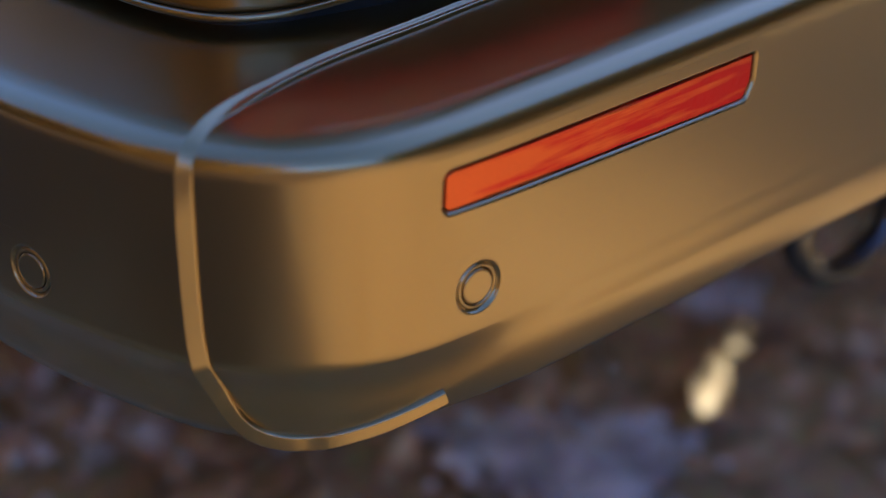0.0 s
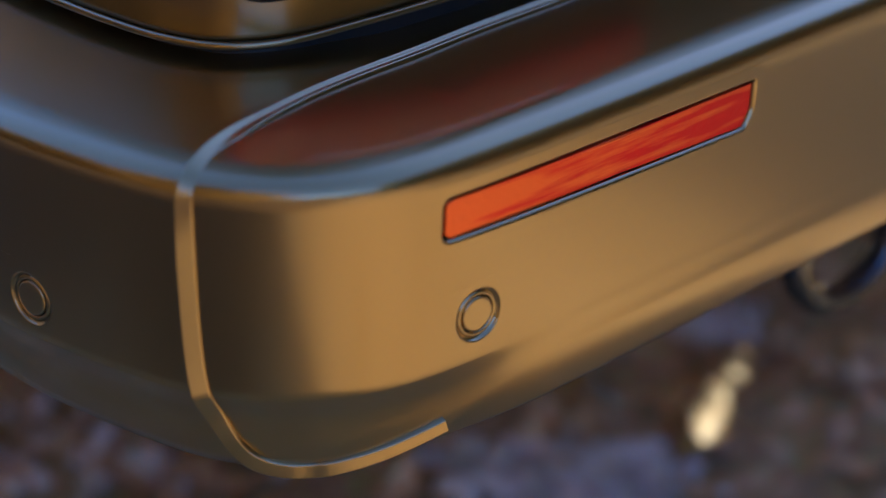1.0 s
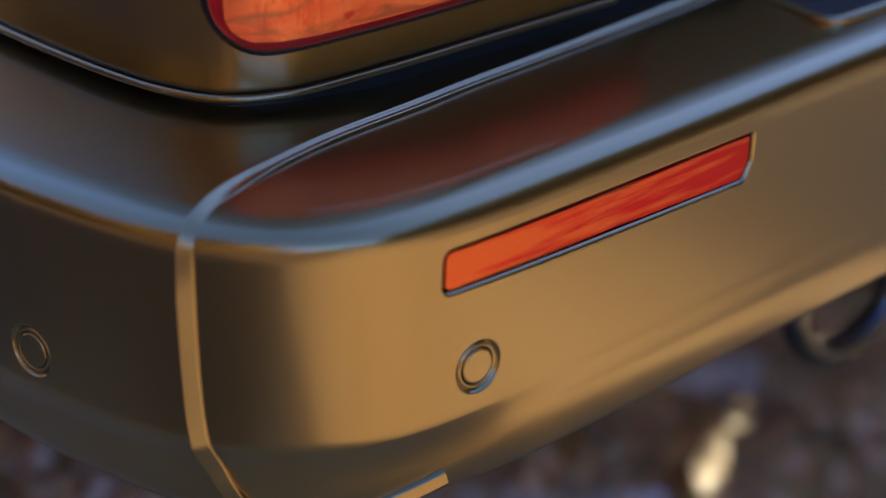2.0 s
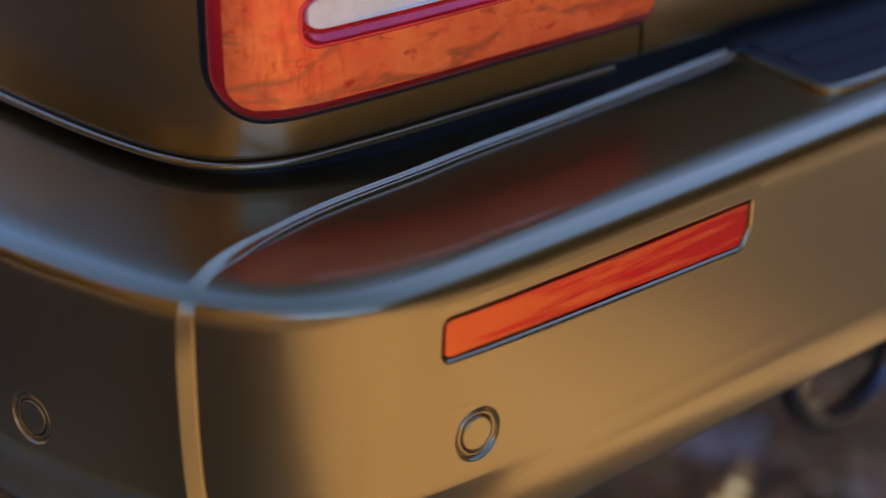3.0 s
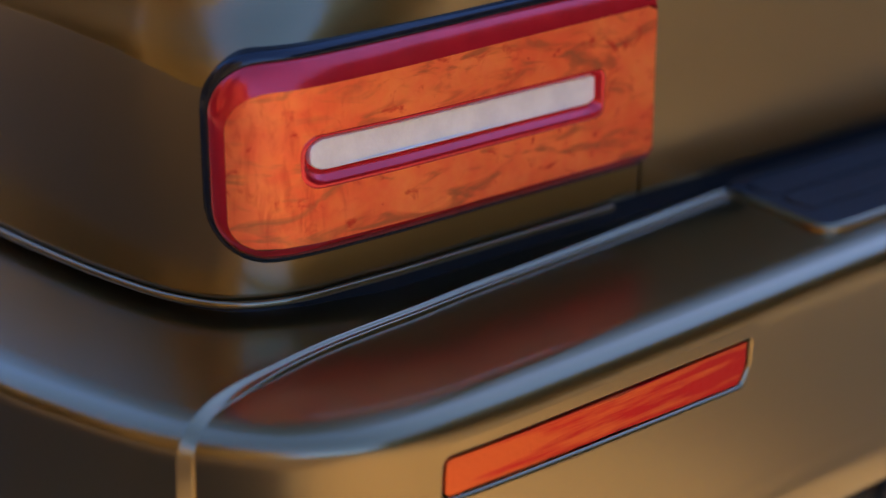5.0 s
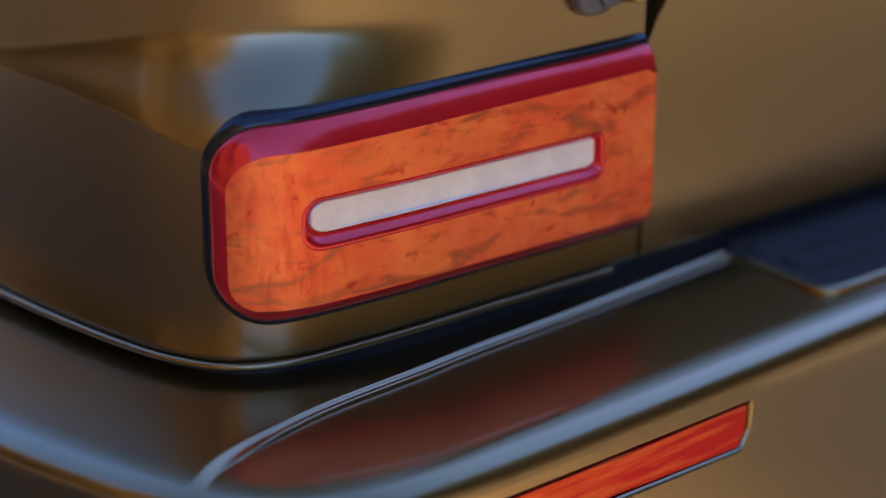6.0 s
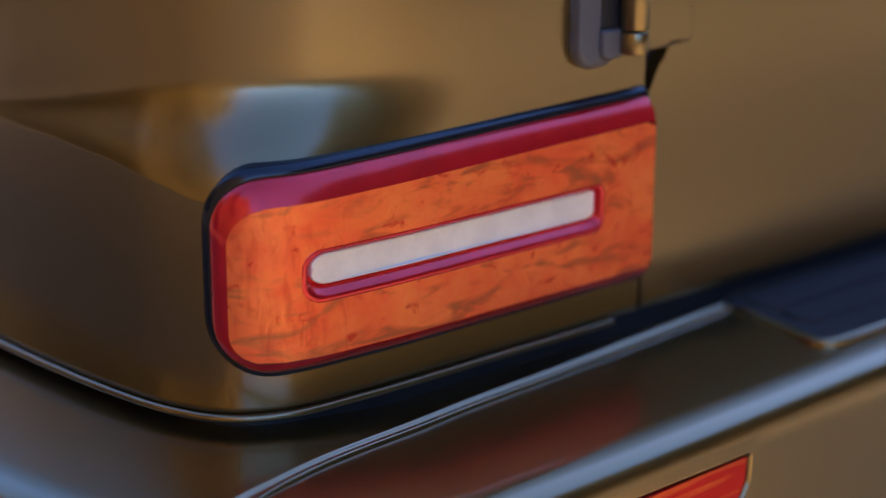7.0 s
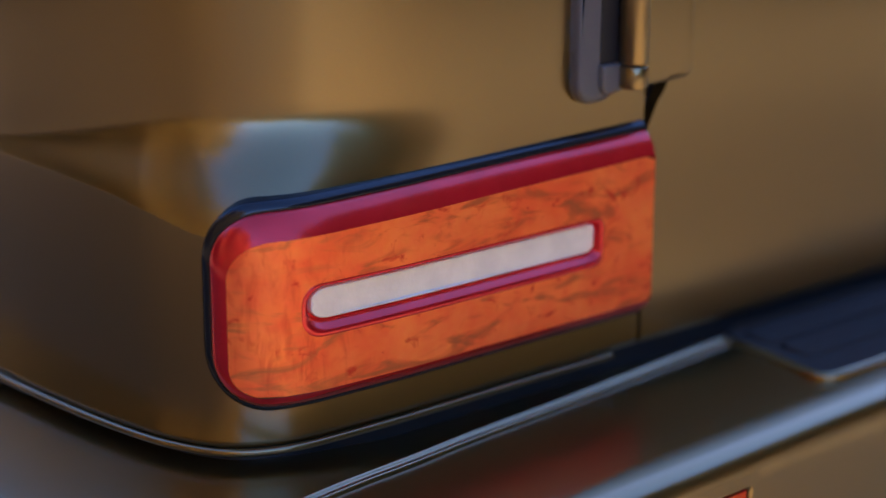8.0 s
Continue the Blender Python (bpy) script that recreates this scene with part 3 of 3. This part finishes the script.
# rolled lower edge of the body
bm = bmesh.new()
rows = []
s_end = BODY.near_x(0.3255, L_CORNER)
for i in range(150):
    s = BODY.nearest(-0.018, 0.45) + (s_end - BODY.nearest(-0.018, 0.45)) * i / 149
    q, n2 = BODY.at(s), BODY.inward(s, 0.02)
    rows.append([Vector((q[0] - n2[0] * (0.0005 + 0.0026 * math.cos(a)), q[1] - n2[1] * (0.0005 + 0.0026 * math.cos(a)), 0.7095 + 0.0026 * math.sin(a))) for a in [2 * math.pi * j / 10 for j in range(10)]])
vs = grid(bm, rows, closed=True)
bm.faces.new(vs[-1])
part("rolled_edge", bm, PAINT, body, "rolled lower body edge")
# black strip between body and bumper, added to paint the gap's darkness
bm = bmesh.new()
rows = []
for s in samples(BODY, (L_CORNER - 0.3, L_CORNER + 0.6), 0.01, 0.1, 0.0, BODY.length):
    q = BODY.at(s) + BODY.inward(s, 0.02) * 0.010
    rows.append([Vector((q[0], q[1], 0.690)), Vector((q[0], q[1], 0.716))])
grid(bm, rows)
part("gap_dark_strip", bm, RUBBER, car)

# ---- tail lamp ----
S_BODY0 = BODY.near_x(0.118, L_CORNER) - 0.118     # length along the body at which x would be 0


def lamp_place(u, z, out):
    """u runs along the body so that u = x on its flat part."""
    s = S_BODY0 + u
    q = BODY.at(s) - BODY.inward(s, 0.012) * out
    return Vector((q[0], q[1], z))


U_LEFT = BODY.nearest(0.0265, 0.0255) - S_BODY0 - 0.0060


def lamp_loop(left, right, low, high, r_low, r_high, r_right=0.004):
    """The lamp's outline drawn in by its own amount on each side, always with as many points."""
    arcs = rounded([(U_LEFT + left, 0.7355 + low), (0.3495 - right, 0.7355 + low), (0.3495 - right, 0.8680 - high), (U_LEFT + left, 0.8620 - high)], [r_low, r_right, r_right, r_high], 10)
    out = []
    for k, n in enumerate((40, 12, 40, 12)):
        a, b = arcs[k * 11 + 10], arcs[(k * 11 + 11) % 44]
        out += arcs[k * 11:k * 11 + 11] + [a + (b - a) * (i / (n + 1)) for i in range(1, n + 1)]
    return out


def inset_loop(loop, left, right, low, high, mid_u, mid_z):
    """An outline drawn in by its own amount on each of its sides."""
    u0, u1 = min(p.x for p in loop), max(p.x for p in loop)
    z0, z1 = min(p.y for p in loop), max(p.y for p in loop)
    out = []
    for p in loop:
        fu, fz = (p.x - u0) / (u1 - u0), (p.y - z0) / (z1 - z0)
        out.append(Vector((u0 + left + fu * (u1 - u0 - left - right), z0 + low + fz * (z1 - z0 - low - high))))
    return out


def slab(rings, cap=True):
    bm = bmesh.new()
    vs = grid(bm, rings, closed=True)
    if cap:
        f = bm.faces.new(vs[-1])
        bmesh.ops.triangulate(bm, faces=[f])
    return bm


ringed = lambda loop, out: [lamp_place(p.x, p.y, out) for p in loop]
edge = lambda d: lamp_loop(d, d * 0.2, d * 0.7, d, 0.040 - d, 0.034 - d * 0.5)
lamp = part("tail_lamp", slab([ringed(edge(-0.0012), -0.032), ringed(edge(-0.0012), 0.0000), ringed(edge(-0.0008), 0.0012), ringed(edge(0.0004), 0.0026), ringed(edge(0.0022), 0.0040), ringed(edge(0.0042), 0.0048),
                               ringed(edge(0.0050), 0.0046), ringed(edge(0.0052), 0.0030)], False),
            GLOSS, car, "rectangular red tail lamp with a white bar, black gasket round it")
RIM_IN = lamp_loop(0.0150, 0.0030, 0.0125, 0.0200, 0.019, 0.022)
part("rim", slab([ringed(lamp_loop(0.0048, 0.0010, 0.0031, 0.0048, 0.035, 0.031), 0.0030), ringed(lamp_loop(0.0052, 0.0010, 0.0035, 0.0054, 0.034, 0.030), 0.0056),
                  ringed(lamp_loop(0.0060, 0.0008, 0.0046, 0.0068, 0.032, 0.029), 0.0072), ringed(lamp_loop(0.0085, 0.0010, 0.0075, 0.0120, 0.027, 0.026), 0.0108),
                  ringed(lamp_loop(0.0135, 0.0020, 0.0115, 0.0185, 0.020, 0.023), 0.0138), ringed(RIM_IN, 0.0145)], False), RED, lamp, "deep red bevelled lens rim")
SLOT = dense(rounded([(0.0660, 0.7812), (0.3010, 0.7812), (0.3010, 0.8140), (0.0660, 0.8140)], [0.012, 0.008, 0.006, 0.012], 8), 0.006)


def framed(bm, outer, inner, place):
    """Skin between two outlines, spread by angle so that they meet point for point."""
    c = sum(inner, Vector((0, 0))) / len(inner)
    u0, u1 = min(p.x for p in outer), max(p.x for p in outer)
    z0, z1 = min(p.y for p in outer), max(p.y for p in outer)
    o2 = []
    for p in inner:
        best, d = None, p - c
        for a, b in zip(outer, outer[1:] + outer[:1]):
            e = b - a
            den = d.x * e.y - d.y * e.x
            if abs(den) < 1e-12:
                continue
            w = a - c
            k, m = (w.x * e.y - w.y * e.x) / den, (w.x * d.y - w.y * d.x) / den
            if k > 0 and -1e-6 <= m <= 1 + 1e-6 and (best is None or k < best):
                best = k
        o2.append(c + d * best)
    grid(bm, [[place(*(o + (p - o) * f)) for o, p in zip(o2, inner)] for f in (0, 0.12, 0.25, 0.4, 0.6, 0.8, 1)], closed=True)


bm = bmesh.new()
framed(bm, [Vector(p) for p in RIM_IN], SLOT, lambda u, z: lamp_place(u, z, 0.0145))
part("lens", bm, ORANGE, lamp, "orange-red lens with mirrored surroundings painted as mottling")
slot_in = lambda l, r, lo, hi: inset_loop(SLOT, l, r, lo, hi, 0, 0)
part("slot", slab([ringed(SLOT, 0.0145), ringed(slot_in(0.001, 0.001, 0.001, 0.001), 0.0150), ringed(slot_in(0.003, 0.003, 0.004, 0.002), 0.0145), ringed(slot_in(0.0035, 0.0035, 0.0050, 0.0022), 0.0125),
                   ringed(slot_in(0.004, 0.004, 0.0062, 0.0025), 0.0120), ringed(slot_in(0.0050, 0.0050, 0.0082, 0.0030), 0.0080), ringed(slot_in(0.006, 0.006, 0.0090, 0.0035), 0.0060)]),
     RED, lamp, "red recessed slot")
BAR = inset_loop(SLOT, 0.0068, 0.0050, 0.0094, 0.0040, 0, 0)
part("light_bar", slab([ringed(BAR, 0.0050), ringed(BAR, 0.0100), ringed(offset_loop(BAR, 0.0006), 0.0107), ringed(offset_loop(BAR, 0.0009), 0.0108), ringed(offset_loop(BAR, 0.0016), 0.0108)]), WHITE, lamp, "frosted white reversing light bar")

# ---- hinge of the rear door ----


def upright(name, outline, y0, y1, mat, parent, label="", soft=0.0015):
    """A slab standing on the rear panel: outline in x and z, from y0 at the panel out to y1."""
    place = lambda x, z, out: Vector((x, y0 - out, z))
    return plate(name, outline, place, mat, parent, label, y0 - y1, soft, y0 - y1)


pad = upright("hinge", dense(rounded([(0.2810, 0.8870), (0.3170, 0.8885), (0.3170, 1.060), (0.2810, 1.060)], [0.014, 0.014, 0.014, 0.014], 8), 0.01), 0.004, -0.0085, PAD, car,
              "gold door hinge on a dark grey rubber pad", 0.004)
upright("bracket", dense(rounded([(0.2985, 0.8925), (0.3200, 0.8945), (0.3200, 0.9130), (0.2985, 0.9130)], [0.006, 0.003, 0.001, 0.001], 3), 0.01), -0.006, -0.0125, PAD, pad, "", 0.002)
# raised black slab paints the dark inside of the hinge slot
upright("slot", dense([Vector(q) for q in ((0.2995, 0.9130), (0.3150, 0.9130), (0.3150, 1.040), (0.2995, 1.040))], 0.03), -0.006, -0.0092, RUBBER, pad, "", 0.0006)
for z0, z1, name in ((0.8965, 0.9110, "knuckle"), (0.9122, 1.035, "barrel")):
    bm = bmesh.new()
    rows = []
    for r, z in ((0.0088, z0), (0.0093, z0 + 0.0004), (0.0096, z0 + 0.0012), (0.0096, z1 - 0.0009), (0.0093, z1 - 0.0003), (0.0088, z1)):
        rows.append([Vector((0.3222 + r * math.cos(2 * math.pi * i / 36), -0.0160 + r * math.sin(2 * math.pi * i / 36), z)) for i in range(36)])
    vs = grid(bm, rows, closed=True)
    bm.faces.new(vs[0]), bm.faces.new(vs[-1])
    part(name, bm, PAINT, pad, "gold hinge " + name)
upright("leaf", dense(rounded([(0.3205, 0.9165), (0.3255, 0.8970), (0.3695, 0.8990), (0.3695, 1.035), (0.3205, 1.035)], [0.0, 0.001, 0.006, 0.006, 0.001], 6), 0.01), 0.004, -0.0235, PAINT, pad, "flat gold hinge leaf", 0.0025)

# ---- wheels ----


def lathe(profile, axis_x, y, z, n=48, sign=1):
    """A round body about a line along x: profile holds offset along x and radius."""
    bm = bmesh.new()
    rows = [[Vector((axis_x + sign * dx, y + r * math.cos(2 * math.pi * i / n), z + r * math.sin(2 * math.pi * i / n))) for i in range(n)] for dx, r in profile]
    vs = grid(bm, rows, closed=True)
    bm.faces.new(vs[0]), bm.faces.new(vs[-1])
    return bm


for wx, sign in ((0.02, 1), (2 * MID - 0.02, -1)):
    for wy in (1.36, 3.7):
        tyre = part("wheel", lathe([(0.0, 0.24), (0.004, 0.30), (0.02, 0.36), (0.05, 0.385), (0.22, 0.385), (0.25, 0.36), (0.265, 0.30), (0.27, 0.24)], wx, wy, 0.376, sign=sign), TYRE, car, "black tyre on a steel wheel")
        part("rim", lathe([(0.03, 0.235), (0.012, 0.242), (0.006, 0.236), (0.03, 0.20), (0.05, 0.10), (0.03, 0.05), (0.03, 0.02)], wx, wy, 0.376, sign=sign), STEEL, tyre)

# ---- ground ----
def ground_z(x, y):
    n = noise.noise(Vector((x * 1.3, y * 1.3, 0))) * 0.02 + noise.noise(Vector((x * 6, y * 6, 3))) * 0.008
    return n - 0.012


bm = bmesh.new()
def spread(k):
    return math.copysign(abs(k) ** 3 * 700 + abs(k) * 3.0, k)
N = 70
grid(bm, [[Vector((MID + spread(i / N), 0.4 + spread(j / N), ground_z(MID + spread(i / N), 0.4 + spread(j / N)))) for i in range(-N, N + 1)] for j in range(-N, N + 1)])
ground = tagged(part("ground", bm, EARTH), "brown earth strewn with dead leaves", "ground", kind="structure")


def leaf_rows(rng, length, width, curl):
    """A dry leaf: a pointed blade, curled along its rib."""
    rows = []
    for i in range(7):
        t = i / 6
        w = width * math.sin(math.pi * min(1, t * 0.93 + 0.04)) ** 0.8
        rows.append([Vector(((t - 0.5) * length, w * k * 0.5, curl * (k * k) * 0.5 + curl * 0.7 * (t - 0.5) ** 2 * 4)) for k in (-1, -0.4, 0.4, 1)])
    return rows


rng = random.Random(5)
bm = bmesh.new()
for i in range(3600):
    x, y = rng.uniform(-0.4, 2.0), rng.uniform(-0.05, 1.6)
    ln = rng.uniform(0.025, 0.07)
    m = Matrix.Translation((x, y, ground_z(x, y) + rng.uniform(0.002, 0.012))) @ Euler((rng.gauss(0, 0.35), rng.gauss(0, 0.35), rng.uniform(0, 6.28))).to_matrix().to_4x4()
    grid(bm, [[m @ p for p in r] for r in leaf_rows(rng, ln, ln * rng.uniform(0.4, 0.7), rng.uniform(-0.01, 0.016))][::2])
tagged(part("leaf_litter", bm, LEAF_BROWN), "dead brown leaves lying on the earth", "leaves", kind="stuff")


def stone(x, y, size, seed, mat=STONE):
    bm = bmesh.new()
    bmesh.ops.create_icosphere(bm, subdivisions=3, radius=1)
    for v in bm.verts:
        v.co *= 1 + 0.35 * noise.noise(v.co * 1.4 + Vector((seed, 0, 0))) + 0.08 * noise.noise(v.co * 5 + Vector((0, seed, 0)))
        v.co = Vector((v.co.x * size, v.co.y * size * 0.8, v.co.z * size * 0.45))
    ob = part("stone", bm, mat)
    ob.matrix_world = pose(x, y, ground_z(x, y) + size * 0.12, 0, 0, seed * 47)
    return tagged(ob, "pale grey stone half sunk in leaf litter", "stone", "stones under the car")


for k, (x, y, size) in enumerate(((0.62, 0.235, 0.030), (0.93, 0.47, 0.03), (0.29, 0.62, 0.035), (0.16, 0.80, 0.04))):
    stone(x, y, size, k + 1)

# pale gravel showing through the litter
bm = bmesh.new()
for cx, cy, spread_r, count in ((0.59, 0.27, 0.04, 300), (0.55, 0.36, 0.035, 130), (0.66, 0.30, 0.03, 110), (0.95, 0.45, 0.03, 60), (0.24, 0.70, 0.07, 60)):
    for i in range(count):
        x, y = rng.gauss(cx, spread_r), rng.gauss(cy, spread_r)
        r = rng.uniform(0.005, 0.014)
        m = pose(x, y, ground_z(x, y) + 0.012 + r * 0.3, rng.uniform(0, 90), 0, rng.uniform(0, 360)) @ Matrix.Diagonal((r, r * rng.uniform(0.6, 1), r * rng.uniform(0.5, 0.8), 1))
        rows = [[m @ Vector((math.cos(q) * w, math.sin(q) * w, h)) for q in [math.pi / 3 * j for j in range(6)]] for w, h in ((0.35, -0.9), (0.95, -0.3), (0.9, 0.4), (0.3, 0.95))]
        vs = grid(bm, rows, closed=True)
        bm.faces.new(vs[-1])
tagged(part("gravel", bm, STONE, smooth=False), "pale grey gravel showing through brown leaves", "gravel", kind="stuff")

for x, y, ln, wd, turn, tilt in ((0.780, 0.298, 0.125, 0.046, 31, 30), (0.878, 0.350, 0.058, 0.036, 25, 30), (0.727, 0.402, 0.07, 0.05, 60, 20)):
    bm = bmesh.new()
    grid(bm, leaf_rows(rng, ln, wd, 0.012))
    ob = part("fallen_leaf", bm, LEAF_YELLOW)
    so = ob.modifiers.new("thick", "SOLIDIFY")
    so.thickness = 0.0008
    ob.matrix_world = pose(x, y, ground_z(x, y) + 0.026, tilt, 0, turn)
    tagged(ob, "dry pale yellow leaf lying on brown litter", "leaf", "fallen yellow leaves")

# ---- unseen woodland round the clearing, added for the paintwork to mirror ----
BARK = material("tree_bark", (0.07, 0.05, 0.035), 0.9, 0, 0.6, 30, 1.0, (0.04, 0.03, 0.022), 4)
CROWN = material("autumn_leaves", (0.30, 0.20, 0.055), 0.7, 0, 0.5, 12, 0.2, (0.25, 0.15, 0.045), 0.6)


def tree(height, seed):
    """A tapered trunk with limbs, and a crown of many small leaf clumps."""
    r = random.Random(seed)
    top = new("tree")
    bm = bmesh.new()
    def limb(a, b, r0, r1):
        ax = (b - a).normalized()
        u = ax.orthogonal().normalized()
        w = ax.cross(u)
        grid(bm, [[a + (b - a) * t + (u * math.cos(q) + w * math.sin(q)) * (r0 + (r1 - r0) * t) + u * 0.06 * math.sin(t * 5 + seed) for q in [2 * math.pi * k / 8 for k in range(8)]] for t in (0, 0.25, 0.5, 0.75, 1)], closed=True)
    limb(Vector((0, 0, -0.2)), Vector((0, 0, height * 0.9)), 0.22, 0.04)
    tips = []
    for i in range(16):
        h = height * r.uniform(0.12, 0.85)
        a = r.uniform(0, 6.28)
        ln = height * 0.26 * (1.1 - h / height)
        b = Vector((math.cos(a) * ln, math.sin(a) * ln, h + ln * 0.5))
        limb(Vector((0, 0, h)), b, 0.06, 0.015)
        tips.append((Vector((0, 0, h)), b))
    part("trunk", bm, BARK, top)
    vs, fs = [], []
    for i in range(5200):
        a, b = r.choice(tips)
        c = a + (b - a) * r.uniform(0.25, 1.15) + Vector((r.gauss(0, 0.5), r.gauss(0, 0.5), r.gauss(0, 0.45)))
        u = Vector((r.gauss(0, 1), r.gauss(0, 1), r.gauss(0, 1))).normalized() * r.uniform(0.08, 0.2)
        w = u.orthogonal().normalized() * u.length * 0.7
        k = len(vs)
        vs += [c - u, c + w, c + u, c - w]
        fs.append((k, k + 1, k + 2, k + 3))
    me = bpy.data.meshes.new("crown")
    me.from_pydata(vs, [], fs)
    me.materials.append(CROWN)
    crown = new("crown", me)
    crown.parent = top
    return tagged(top, "tall autumn tree with brown-green leaves at the clearing's edge", "tree", "trees round the clearing")


kinds = [tree(5.8, 1), tree(6.6, 2), tree(7.2, 3)]
for k in range(73):
    turn = (k * 61.8) % 120
    az = radians(110 + turn if turn < 60 else 236 + 1.48 * (turn - 60))                 # behind and to both sides of the car
    dist = (9.0 if az < radians(225) else 7.5) + (k * 37 % 11) * 0.5
    m = pose(MID + math.sin(az) * dist, math.cos(az) * dist, 0, 0, 0, k * 77)
    # scaled by how much sky each side should block
    if k >= 3:
        m = m @ Matrix.Scale(0.85 if az > radians(290) else 1.12, 4)
    if 54 <= k < 69:
        az = radians(170 + 4.6 * (k - 54))                                 # low thicket added unseen, to hide the bright horizon from the paint
        dist = 8.5 + (k * 5 % 7) * 0.5
        m = pose(MID + math.sin(az) * dist, math.cos(az) * dist, 0, 0, 0, k * 77) @ Matrix.Scale(0.30, 4)
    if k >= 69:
        m = pose(3.85 + 0.35 * (k - 69), 0.12 + 0.25 * (k % 2), 0, 0, 0, k * 77) @ Matrix.Scale(0.29, 4)      # unseen saplings added to shade ground the bumper mirrors
    # two more added to shade the ground that the door mirrors
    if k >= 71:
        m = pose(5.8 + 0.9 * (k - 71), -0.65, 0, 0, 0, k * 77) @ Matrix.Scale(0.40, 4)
    if k < 3:
        kinds[k].matrix_world = m
    else:
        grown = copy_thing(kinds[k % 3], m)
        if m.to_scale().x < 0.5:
            tagged(grown, "young autumn sapling with yellow-brown leaves, added unseen to shade or screen", "sapling", "saplings round the clearing")
